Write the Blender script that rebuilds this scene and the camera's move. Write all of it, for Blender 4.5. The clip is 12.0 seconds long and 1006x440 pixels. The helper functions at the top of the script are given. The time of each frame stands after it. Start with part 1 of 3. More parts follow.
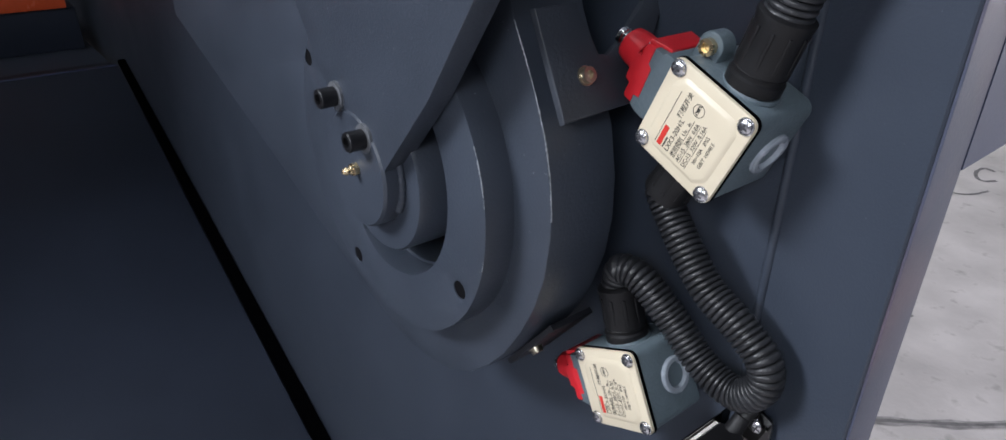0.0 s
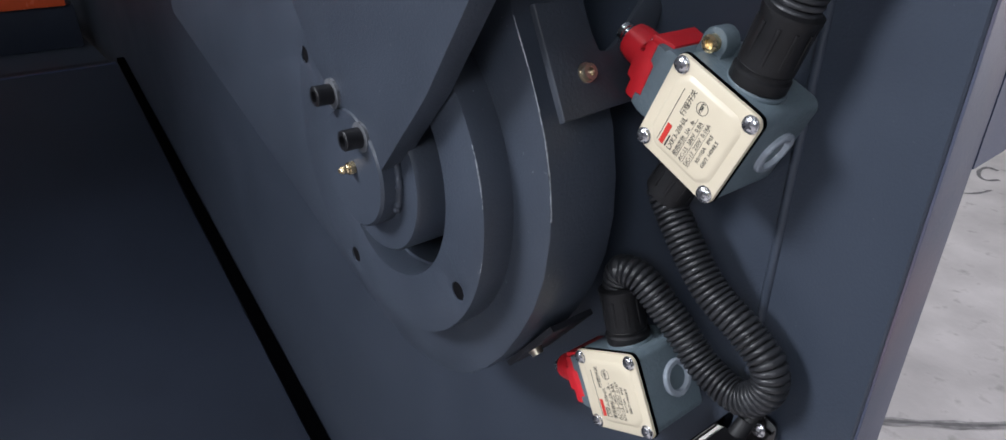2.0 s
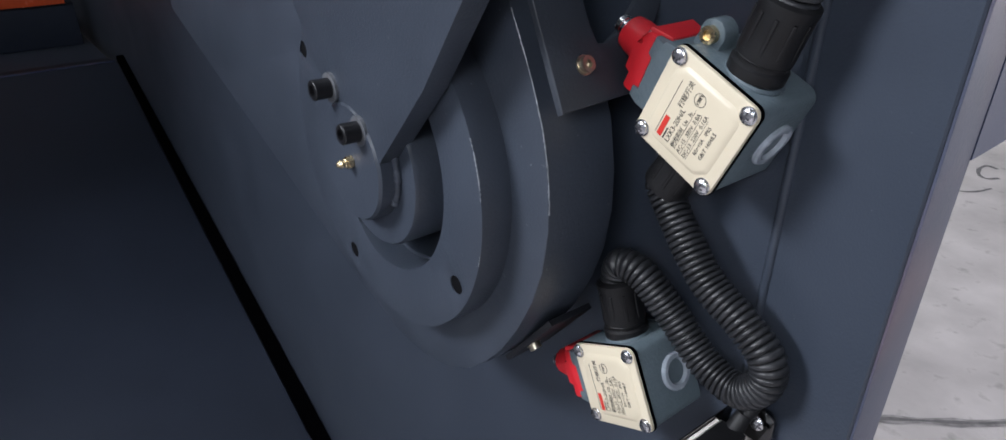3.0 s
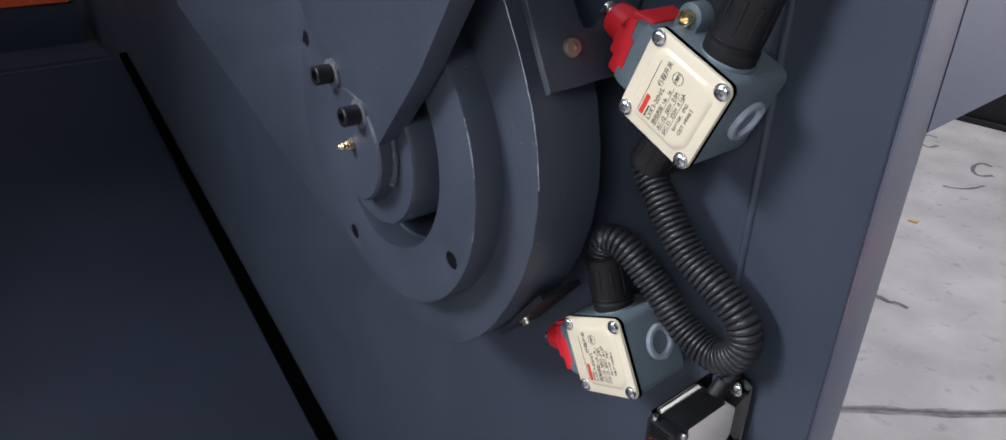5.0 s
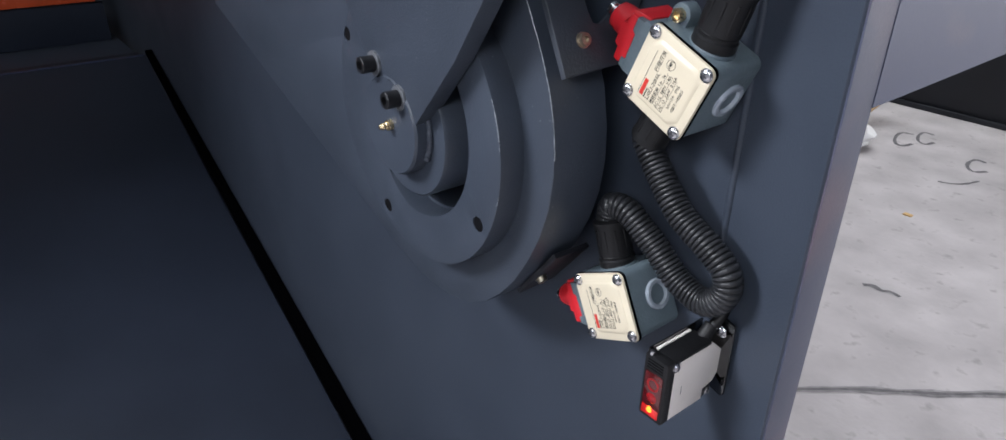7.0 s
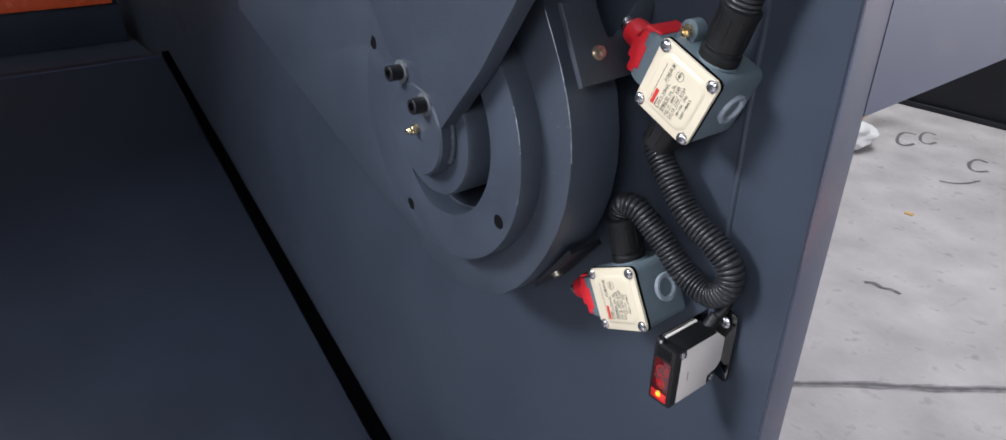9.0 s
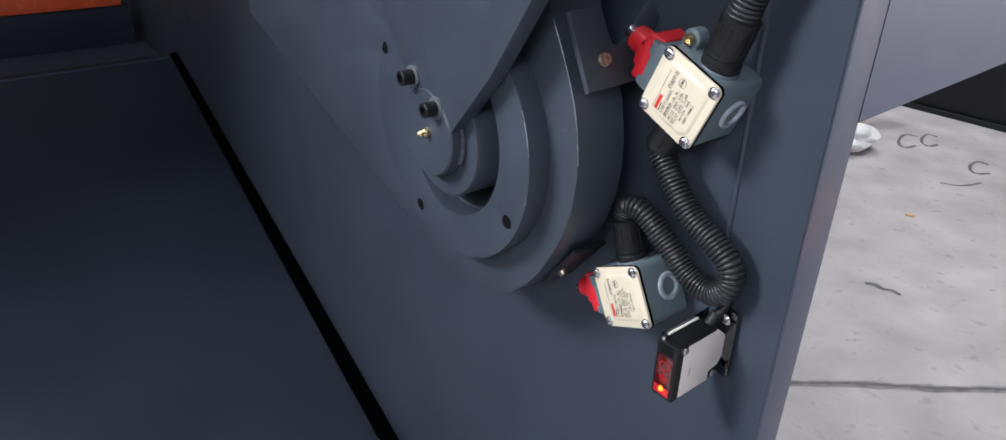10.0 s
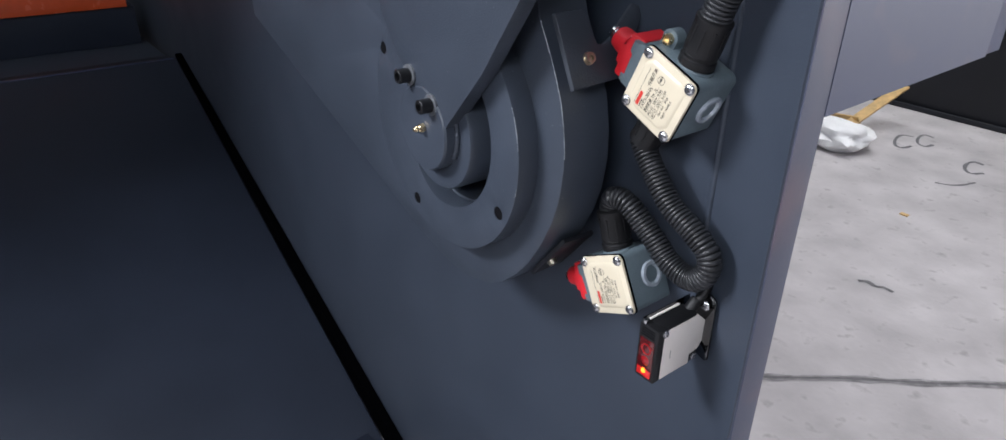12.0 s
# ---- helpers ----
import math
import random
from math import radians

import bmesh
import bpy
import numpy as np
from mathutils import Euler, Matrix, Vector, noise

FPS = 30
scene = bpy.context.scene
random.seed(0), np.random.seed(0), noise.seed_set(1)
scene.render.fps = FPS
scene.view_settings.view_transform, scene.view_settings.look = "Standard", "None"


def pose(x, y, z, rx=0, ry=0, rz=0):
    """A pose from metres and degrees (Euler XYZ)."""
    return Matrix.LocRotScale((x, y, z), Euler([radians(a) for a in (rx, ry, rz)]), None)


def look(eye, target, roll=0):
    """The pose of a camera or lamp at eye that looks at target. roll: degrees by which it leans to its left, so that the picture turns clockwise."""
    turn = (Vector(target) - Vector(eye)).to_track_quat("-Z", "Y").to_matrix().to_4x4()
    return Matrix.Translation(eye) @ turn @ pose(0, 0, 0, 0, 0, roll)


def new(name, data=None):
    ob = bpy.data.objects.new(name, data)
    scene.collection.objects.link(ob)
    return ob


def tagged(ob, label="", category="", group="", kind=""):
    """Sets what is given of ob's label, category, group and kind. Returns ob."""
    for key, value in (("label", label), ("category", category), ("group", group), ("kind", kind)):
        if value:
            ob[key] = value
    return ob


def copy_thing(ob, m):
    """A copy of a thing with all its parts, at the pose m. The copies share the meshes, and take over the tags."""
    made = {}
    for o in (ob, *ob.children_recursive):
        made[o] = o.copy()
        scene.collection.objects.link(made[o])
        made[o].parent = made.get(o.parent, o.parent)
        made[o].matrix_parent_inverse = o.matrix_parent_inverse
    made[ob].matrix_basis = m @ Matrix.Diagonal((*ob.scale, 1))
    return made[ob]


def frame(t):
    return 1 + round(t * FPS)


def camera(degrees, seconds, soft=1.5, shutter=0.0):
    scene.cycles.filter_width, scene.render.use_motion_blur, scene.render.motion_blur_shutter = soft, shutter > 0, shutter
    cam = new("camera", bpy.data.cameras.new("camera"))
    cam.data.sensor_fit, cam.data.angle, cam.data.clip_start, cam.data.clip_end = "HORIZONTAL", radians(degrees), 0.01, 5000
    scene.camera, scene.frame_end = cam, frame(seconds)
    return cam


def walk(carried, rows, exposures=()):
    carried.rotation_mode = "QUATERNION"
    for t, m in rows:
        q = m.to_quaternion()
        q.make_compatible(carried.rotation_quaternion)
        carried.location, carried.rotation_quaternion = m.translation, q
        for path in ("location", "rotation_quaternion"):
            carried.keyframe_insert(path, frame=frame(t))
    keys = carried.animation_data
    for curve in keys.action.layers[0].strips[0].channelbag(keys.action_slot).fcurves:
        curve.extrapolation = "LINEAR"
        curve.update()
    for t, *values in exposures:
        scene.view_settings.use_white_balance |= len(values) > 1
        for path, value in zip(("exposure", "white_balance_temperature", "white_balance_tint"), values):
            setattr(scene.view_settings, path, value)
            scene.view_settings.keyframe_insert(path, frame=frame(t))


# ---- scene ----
cam = camera(72, 12.0)
PATH = [
    (0, (0.1442, -0.3056, 0.9501), (-0.5504, 0.2458, 0.4881), 0.51),
    (0.5, (0.1456, -0.3064, 0.9508), (-0.5487, 0.2453, 0.4887), 0.54),
    (1, (0.1433, -0.3041, 0.9492), (-0.5517, 0.2468, 0.4871), 0.49),
    (1.5, (0.1412, -0.3026, 0.9485), (-0.5539, 0.2478, 0.4861), 0.51),
    (2, (0.1394, -0.3002, 0.9472), (-0.5555, 0.2494, 0.4835), 0.50),
    (2.5, (0.1403, -0.2997, 0.9457), (-0.5545, 0.2496, 0.4813), 0.49),
    (4.5, (0.1465, -0.3078, 0.9405), (-0.5474, 0.2426, 0.4762), 0.57),
    (5, (0.1642, -0.3126, 0.9412), (-0.5310, 0.2373, 0.4782), 0.51),
    (5.5, (0.1717, -0.3194, 0.9396), (-0.5229, 0.2313, 0.4765), 0.50),
    (6, (0.1800, -0.3375, 0.9395), (-0.5162, 0.2116, 0.4770), 0.51),
    (6.5, (0.1958, -0.3554, 0.9466), (-0.5006, 0.1931, 0.4839), 0.51),
    (7, (0.2156, -0.3682, 0.9543), (-0.4826, 0.1778, 0.4913), 0.53),
    (9, (0.2348, -0.3989, 0.9719), (-0.4655, 0.1424, 0.5064), 0.50),
    (9.5, (0.2365, -0.4087, 0.9786), (-0.4646, 0.1307, 0.5122), 0.58),
    (10, (0.2450, -0.4130, 0.9806), (-0.4573, 0.1260, 0.5155), 0.59),
    (10.5, (0.2512, -0.4145, 0.9798), (-0.4521, 0.1235, 0.5152), 0.59),
    (11, (0.2635, -0.4137, 0.9788), (-0.4402, 0.1250, 0.5155), 0.55),
    (11.5, (0.2697, -0.4203, 0.9852), (-0.4339, 0.1178, 0.5211), 0.63),
    (12, (0.2747, -0.4244, 0.9866), (-0.4301, 0.1130, 0.5234), 0.56),
]
walk(cam, [(t, look(eye, target, roll)) for t, eye, target, roll in PATH], exposures=[(0, -0.12), (4.5, -0.12), (7, 0.05), (9, 0.10), (12, 0.10)])

# ---- light ----
# dim bluish fill added all round the hall, with no source built
world = bpy.data.worlds.new("ambient_fill")
world.use_nodes = True
scene.world = world
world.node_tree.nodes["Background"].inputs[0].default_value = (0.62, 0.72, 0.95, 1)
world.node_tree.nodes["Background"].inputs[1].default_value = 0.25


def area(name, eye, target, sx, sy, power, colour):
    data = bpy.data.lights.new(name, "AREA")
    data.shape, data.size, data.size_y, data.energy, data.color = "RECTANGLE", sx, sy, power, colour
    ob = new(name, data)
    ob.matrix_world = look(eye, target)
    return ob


# unseen added lamps, no fixtures built: daylight from behind, two keys, two overhead fills
area("unseen_daylight", (4.2, 5.6, 1.9), (-0.9, 2.4, 0.1), 3.2, 3.4, 480, (0.95, 0.94, 1.0))
area("added_key", (-0.92, -1.90, 2.05), (-0.12, 0.0, 0.60), 0.80, 0.42, 72, (0.88, 0.92, 1.0))
area("added_key", (1.15, -2.0, 1.95), (-0.05, 0.0, 0.6), 1.0, 0.5, 30, (0.88, 0.92, 1.0))
area("added_overhead", (-0.9, -1.6, 3.9), (-0.6, -0.4, 0.6), 2.6, 0.5, 30, (0.88, 0.93, 1.0))
area("added_overhead", (-1.0, 2.6, 3.1), (-1.0, 2.6, 0.0), 3.0, 0.5, 72, (0.95, 0.97, 1.0))


# ---- materials ----
def material(name, colour, rough=0.5, metal=0.0, vary=0.12, scale=30.0, bump=0.0, bump_scale=400.0, spots=None, coat=0.0, spec=0.5):
    m = bpy.data.materials.new(name)
    m.use_nodes = True
    nt = m.node_tree
    b = nt.nodes["Principled BSDF"]
    b.inputs["Roughness"].default_value, b.inputs["Metallic"].default_value = rough, metal
    b.inputs["Coat Weight"].default_value = coat
    b.inputs["Specular IOR Level"].default_value = spec
    at = nt.nodes.new("ShaderNodeTexCoord")
    n = nt.nodes.new("ShaderNodeTexNoise")
    n.inputs["Scale"].default_value, n.inputs["Detail"].default_value = scale, 6
    nt.links.new(at.outputs["Object"], n.inputs["Vector"])
    ramp = nt.nodes.new("ShaderNodeValToRGB")
    lo, hi = 1 - vary, 1 + vary
    ramp.color_ramp.elements[0].position, ramp.color_ramp.elements[1].position = 0.3, 0.7
    ramp.color_ramp.elements[0].color = (*(c * lo for c in colour), 1)
    ramp.color_ramp.elements[1].color = (*(min(1, c * hi) for c in colour), 1)
    nt.links.new(n.outputs["Fac"], ramp.inputs["Fac"])
    out = ramp.outputs["Color"]
    if spots:
        s_scale, s_from, s_to, s_colour = spots
        v = nt.nodes.new("ShaderNodeTexNoise")
        v.inputs["Scale"].default_value, v.inputs["Detail"].default_value = s_scale, 3
        nt.links.new(at.outputs["Object"], v.inputs["Vector"])
        r2 = nt.nodes.new("ShaderNodeMapRange")
        r2.inputs["From Min"].default_value, r2.inputs["From Max"].default_value = s_from, s_to
        nt.links.new(v.outputs["Fac"], r2.inputs["Value"])
        mix = nt.nodes.new("ShaderNodeMixRGB")
        mix.inputs["Color2"].default_value = (*s_colour, 1)
        nt.links.new(r2.outputs["Result"], mix.inputs["Fac"])
        nt.links.new(out, mix.inputs["Color1"])
        out = mix.outputs["Color"]
    nt.links.new(out, b.inputs["Base Color"])
    rr = nt.nodes.new("ShaderNodeMapRange")
    rr.inputs["To Min"].default_value, rr.inputs["To Max"].default_value = max(0.02, rough - 0.1), min(1, rough + 0.1)
    nt.links.new(n.outputs["Fac"], rr.inputs["Value"])
    nt.links.new(rr.outputs["Result"], b.inputs["Roughness"])
    if bump:
        g = nt.nodes.new("ShaderNodeTexNoise")
        g.inputs["Scale"].default_value, g.inputs["Detail"].default_value = bump_scale, 4
        nt.links.new(at.outputs["Object"], g.inputs["Vector"])
        bp = nt.nodes.new("ShaderNodeBump")
        bp.inputs["Strength"].default_value, bp.inputs["Distance"].default_value = bump, 0.001
        nt.links.new(g.outputs["Fac"], bp.inputs["Height"])
        nt.links.new(bp.outputs["Normal"], b.inputs["Normal"])
    return m


PAINT = material("slate_grey_paint", (0.0375, 0.0470, 0.0665), 0.46, vary=0.10, scale=9, bump=0.25, bump_scale=700, spots=(330, 0.73, 0.79, (0.10, 0.11, 0.13)))
# PAINT darkened for the shade lying over the sloping cover
PAINT_DARK = material("shaded_sheet_paint", (0.022, 0.028, 0.044), 0.42, vary=0.2, scale=4, bump=0.15, bump_scale=600, spec=0.35)
# PAINT slightly lightened for the stronger light on the wheel
PAINT_CAM = material("satin_grey_lit_paint", (0.0398, 0.0490, 0.0670), 0.40, vary=0.13, scale=14, bump=0.26, bump_scale=520, spots=(330, 0.72, 0.78, (0.12, 0.13, 0.15)))
# duller PAINT, darkened for shade on the upper stop bracket
PAINT_MID = material("dull_shaded_steel_paint", (0.028, 0.034, 0.046), 0.55, vary=0.15, scale=30, bump=0.3, bump_scale=500)
PAINT_EDGE = material("purplish_cut_edge", (0.047, 0.054, 0.086), 0.5, vary=0.10, scale=25, bump=0.2, bump_scale=700, spots=(11, 0.48, 0.68, (0.092, 0.070, 0.092)))
PAINT_BEAM = material("light_slate_paint", (0.036, 0.046, 0.090), 0.5, vary=0.08, scale=12, bump=0.12, bump_scale=700, spots=(16, 0.52, 0.75, (0.080, 0.066, 0.092)))
WORN = material("bare_worn_edge", (0.25, 0.265, 0.29), 0.45, metal=0.3, vary=0.3, scale=200)
ORANGE = material("orange_gloss_paint", (0.66, 0.10, 0.032), 0.26, vary=0.08, scale=20, bump=0.1, coat=0.3)
BLACK_STEEL = material("black_oxide_steel", (0.012, 0.012, 0.014), 0.38, metal=0.3, vary=0.2, scale=300, bump=0.1)
# near-black that paints the shade inside holes and slits
HOLE_SHADE = material("hole_shade_black", (0.003, 0.003, 0.004), 0.85, vary=0.2, scale=200, spec=0.1)
# chrome coloured dark for the dim surroundings it would mirror
CHROME = material("chrome_dark_reflection", (0.16, 0.16, 0.165), 0.12, metal=1.0, vary=0.1, scale=80)
STEEL = material("bright_zinc_steel", (0.62, 0.62, 0.64), 0.25, metal=1.0, vary=0.15, scale=250)
WASHER = material("dull_grey_washer", (0.22, 0.23, 0.25), 0.45, metal=0.6, vary=0.2, scale=300)
SLOT = material("shaded_steel_slot", (0.10, 0.10, 0.11), 0.5, metal=0.7, vary=0.2, scale=300)
DULL_ZINC = material("yellow_zinc", (0.50, 0.45, 0.36), 0.35, metal=1.0, vary=0.2, scale=300)
BRASS = material("yellow_brass", (0.66, 0.53, 0.33), 0.28, metal=1.0, vary=0.15, scale=300)
HAMMER = material("hammered_grey_casting", (0.115, 0.150, 0.172), 0.38, vary=0.14, scale=60, bump=0.5, bump_scale=500)
CREAM = material("cream_enamel", (0.66, 0.58, 0.44), 0.38, vary=0.03, scale=30, bump=0.05, spots=(60, 0.66, 0.8, (0.70, 0.58, 0.40)))
GASKET = material("black_gasket", (0.0012, 0.0012, 0.0016), 0.95, spec=0.0)
RED = material("red_enamel", (0.62, 0.018, 0.028), 0.38, vary=0.1, scale=80, bump=0.1)
PLUG = material("milky_plastic_plug", (0.33, 0.37, 0.42), 0.25, vary=0.15, scale=120)
PLASTIC = material("black_nylon", (0.0065, 0.0065, 0.0075), 0.5, vary=0.3, scale=80, bump=0.2, spec=0.35)
HOSE = material("black_corrugated_plastic", (0.018, 0.0188, 0.0215), 0.38, vary=0.3, scale=70, spots=(120, 0.62, 0.75, (0.05, 0.05, 0.055)))
WHITE = material("off_white_plastic", (0.82, 0.765, 0.72), 0.42, vary=0.03, scale=60)
INK = material("black_ink", (0.03, 0.028, 0.025), 0.6)
RED_INK = material("red_ink", (0.60, 0.03, 0.02), 0.6)
CONCRETE = material("worn_concrete", (0.505, 0.475, 0.476), 0.82, vary=0.17, scale=6.5, bump=1.0, bump_scale=55, spots=(26, 0.60, 0.80, (0.31, 0.29, 0.285)))
MARK = material("dark_floor_mark", (0.15, 0.145, 0.15), 0.8, vary=0.3, scale=60)
JOINT = material("dusty_floor_joint", (0.29, 0.275, 0.28), 0.85, vary=0.35, scale=45)
PALE = material("pale_hall_wall", (0.26, 0.27, 0.30), 0.8, vary=0.06, scale=2)
# real black on the machine; painted shade on lower bracket and back strip
NIGHT = material("black_paint_and_shade", (0.010, 0.0115, 0.017), 0.6, vary=0.2, scale=6)
BAG = material("white_plastic_film", (0.95, 0.94, 0.94), 0.5, vary=0.05, scale=30)
STRAW = material("pale_packing_wood", (0.62, 0.40, 0.16), 0.6, vary=0.2, scale=40)
LENS = material("dark_red_lens", (0.07, 0.002, 0.003), 0.08, vary=0.3, scale=150, coat=0.6)
# emission of its own stands in for the indicator's light on the window
LENS_LIT = material("red_window_by_the_lamp", (0.30, 0.008, 0.01), 0.12, vary=0.6, scale=260, coat=0.5)
LENS_LIT.node_tree.nodes["Principled BSDF"].inputs["Emission Color"].default_value = (1.0, 0.02, 0.008, 1)
LENS_LIT.node_tree.nodes["Principled BSDF"].inputs["Emission Strength"].default_value = 0.28
# faint emission painted in for red light inside the lens
LENS_GLOW = material("lit_red_optic", (0.20, 0.006, 0.009), 0.15, vary=0.5, scale=400, coat=0.5)
LENS_GLOW.node_tree.nodes["Principled BSDF"].inputs["Emission Color"].default_value = (1.0, 0.012, 0.008, 1)
LENS_GLOW.node_tree.nodes["Principled BSDF"].inputs["Emission Strength"].default_value = 0.035
LED = material("orange_indicator", (0.9, 0.25, 0.03), 0.3)
LED.node_tree.nodes["Principled BSDF"].inputs["Emission Color"].default_value = (1.0, 0.16, 0.01, 1)
LED.node_tree.nodes["Principled BSDF"].inputs["Emission Strength"].default_value = 3.0


# ---- builders ----
def thing(name, base=(0, 0, 0), label="", category="", group="", kind=""):
    ob = new(name)
    ob.location = base
    ob.empty_display_size = 0.02
    ob["base"] = base
    return tagged(ob, label, category, group, kind)


def part(name, bm, mat, parent=None, label="", smooth=35):
    """One bmesh, given in the thing's world (or own) coordinates, as a mesh under its parent."""
    bmesh.ops.remove_doubles(bm, verts=bm.verts, dist=1e-6)
    bmesh.ops.recalc_face_normals(bm, faces=bm.faces)
    if parent is not None:
        root = parent
        while root.parent:
            root = root.parent
        if "base" in root:
            bmesh.ops.translate(bm, verts=bm.verts, vec=-Vector(root["base"]))
    lim = radians(smooth)
    for f in bm.faces:
        f.smooth = True
    for e in bm.edges:
        if len(e.link_faces) != 2 or e.calc_face_angle(0) > lim:
            e.smooth = False
    me = bpy.data.meshes.new(name)
    bm.to_mesh(me)
    bm.free()
    me.materials.append(mat)
    ob = new(name, me)
    ob.parent = parent
    if label:
        ob["label"] = label
    return ob


def bevelled(bm, w, seg=2, limit=25):
    if w:
        es = [e for e in bm.edges if len(e.link_faces) == 2 and e.calc_face_angle(0) > radians(limit)]
        bmesh.ops.bevel(bm, geom=es, offset=w, segments=seg, profile=0.6, affect="EDGES", clamp_overlap=True)
    return bm


def box(lo, hi, w=0.0, seg=2):
    bm = bmesh.new()
    c = [(a + b) / 2 for a, b in zip(lo, hi)]
    s = [b - a for a, b in zip(lo, hi)]
    bmesh.ops.create_cube(bm, size=1, matrix=Matrix.Translation(c) @ Matrix.Diagonal((*s, 1)))
    return bevelled(bm, w, seg)


def turn_to(axis):
    return Vector((0, 0, 1)).rotation_difference(Vector(axis)).to_matrix().to_4x4()


def cyl(at, axis, r, h, n=32, w=0.0, r2=None):
    """A cylinder whose base centre is at, along axis."""
    bm = bmesh.new()
    m = Matrix.Translation(at) @ turn_to(axis) @ Matrix.Translation((0, 0, h / 2))
    bmesh.ops.create_cone(bm, cap_ends=True, segments=n, radius1=r, radius2=r if r2 is None else r2, depth=h, matrix=m)
    return bevelled(bm, w, 2, 50)


def lathe(at, axis, profile, n=40):
    """A turned body: profile of (radius, height) from the axis' foot to its end."""
    bm = bmesh.new()
    m = Matrix.Translation(at) @ turn_to(axis)
    rings = []
    for r, h in profile:
        if r < 1e-6:
            rings.append([bm.verts.new(m @ Vector((0, 0, h)))])
        else:
            rings.append([bm.verts.new(m @ Vector((r * math.cos(a), r * math.sin(a), h))) for a in (2 * math.pi * k / n for k in range(n))])
    for p, q in zip(rings, rings[1:]):
        for k in range(n):
            vs = [p[k % len(p)], p[(k + 1) % len(p)], q[(k + 1) % len(q)], q[k % len(q)]]
            vs = [v for i, v in enumerate(vs) if v not in vs[:i]]
            if len(vs) > 2:
                bm.faces.new(vs)
    return bm


def prism(outline, y0, y1, holes=(), w=0.0, seg=2, frame_m=None):
    """A plate: an outline of (x, z), with round or other holes, from y0 (front) to y1."""
    bm = bmesh.new()
    edges, loops = [], []
    for loop in (outline, *holes):
        vs = [bm.verts.new((x, y0, z)) for x, z in loop]
        es = [bm.edges.new((a, b)) for a, b in zip(vs, vs[1:] + vs[:1])]
        edges += es
        loops.append(es)
    if holes:
        bmesh.ops.triangle_fill(bm, use_beauty=True, use_dissolve=False, edges=edges)
    else:
        bm.faces.new([e.verts[0] for e in loops[0]])
    front = list(bm.faces)
    got = bmesh.ops.extrude_face_region(bm, geom=front)
    back = [v for v in got["geom"] if isinstance(v, bmesh.types.BMVert)]
    bmesh.ops.translate(bm, verts=back, vec=(0, y1 - y0, 0))
    bmesh.ops.recalc_face_normals(bm, faces=bm.faces)
    if w:
        es = [e for e in bm.edges if len(e.link_faces) == 2 and e.calc_face_angle(0) > radians(50)
              and all(abs(v.co.y - y0) < 1e-6 for v in e.verts)]
        bmesh.ops.bevel(bm, geom=es, offset=w, segments=seg, profile=0.5, affect="EDGES", clamp_overlap=True)
    if frame_m is not None:
        bmesh.ops.transform(bm, matrix=frame_m, verts=bm.verts)
    return bm


def circle(cx, cz, r, n=48, a0=0.0, a1=360.0):
    full = abs(a1 - a0 - 360) < 1e-6
    k = n if full else n - 1
    return [(cx + r * math.cos(radians(a0 + (a1 - a0) * i / k)), cz + r * math.sin(radians(a0 + (a1 - a0) * i / k))) for i in range(n)]


def rounded(x0, z0, x1, z1, r, n=6):
    out = []
    for cx, cz, a in ((x1 - r, z1 - r, 0), (x0 + r, z1 - r, 90), (x0 + r, z0 + r, 180), (x1 - r, z0 + r, 270)):
        out += [(cx + r * math.cos(radians(a + 90 * i / n)), cz + r * math.sin(radians(a + 90 * i / n))) for i in range(n + 1)]
    return out


def spline(points, step):
    """Points on a smooth curve through the given ones, at about even steps."""
    P = [Vector(p) for p in points]
    P = [P[0] * 2 - P[1]] + P + [P[-1] * 2 - P[-2]]
    fine = []
    for a, b, c, d in zip(P, P[1:], P[2:], P[3:]):
        many = max(40, int(3 * (c - b).length / step))
        for i in range(many):
            t = i / many
            fine.append(0.5 * (2 * b + (c - a) * t + (2 * a - 5 * b + 4 * c - d) * t * t + (3 * b - a - 3 * c + d) * t ** 3))
    fine.append(P[-2])
    out, run = [fine[0]], 0.0
    for a, b in zip(fine, fine[1:]):
        run += (b - a).length
        if run >= step:
            out.append(b)
            run = 0.0
    return out


def tube(points, radius, step=0.002, n=16, ends=True):
    """A tube along a smooth curve; radius is a number or a function of the running length."""
    line = spline(points, step)
    bm = bmesh.new()
    rings, side, run = [], None, 0.0
    for i, p in enumerate(line):
        t = (line[min(i + 1, len(line) - 1)] - line[max(i - 1, 0)]).normalized()
        if side is None:
            side = t.orthogonal().normalized()
        side = (side - t * side.dot(t)).normalized()
        up = t.cross(side)
        if i:
            run += (p - line[i - 1]).length
        r = radius(run) if callable(radius) else radius
        rings.append([bm.verts.new(p + side * (r * math.cos(a)) + up * (r * math.sin(a))) for a in (2 * math.pi * k / n for k in range(n))])
    for p, q in zip(rings, rings[1:]):
        for k in range(n):
            bm.faces.new((p[k], p[(k + 1) % n], q[(k + 1) % n], q[k]))
    if ends:
        bm.faces.new(rings[0])
        bm.faces.new(rings[-1])
    return bm


def merge(*bms):
    """Several bmeshes of one part, welded into one mesh."""
    out = bmesh.new()
    for b in bms:
        me = bpy.data.meshes.new("scratch")
        b.to_mesh(me)
        b.free()
        out.from_mesh(me)
        bpy.data.meshes.remove(me)
    return out


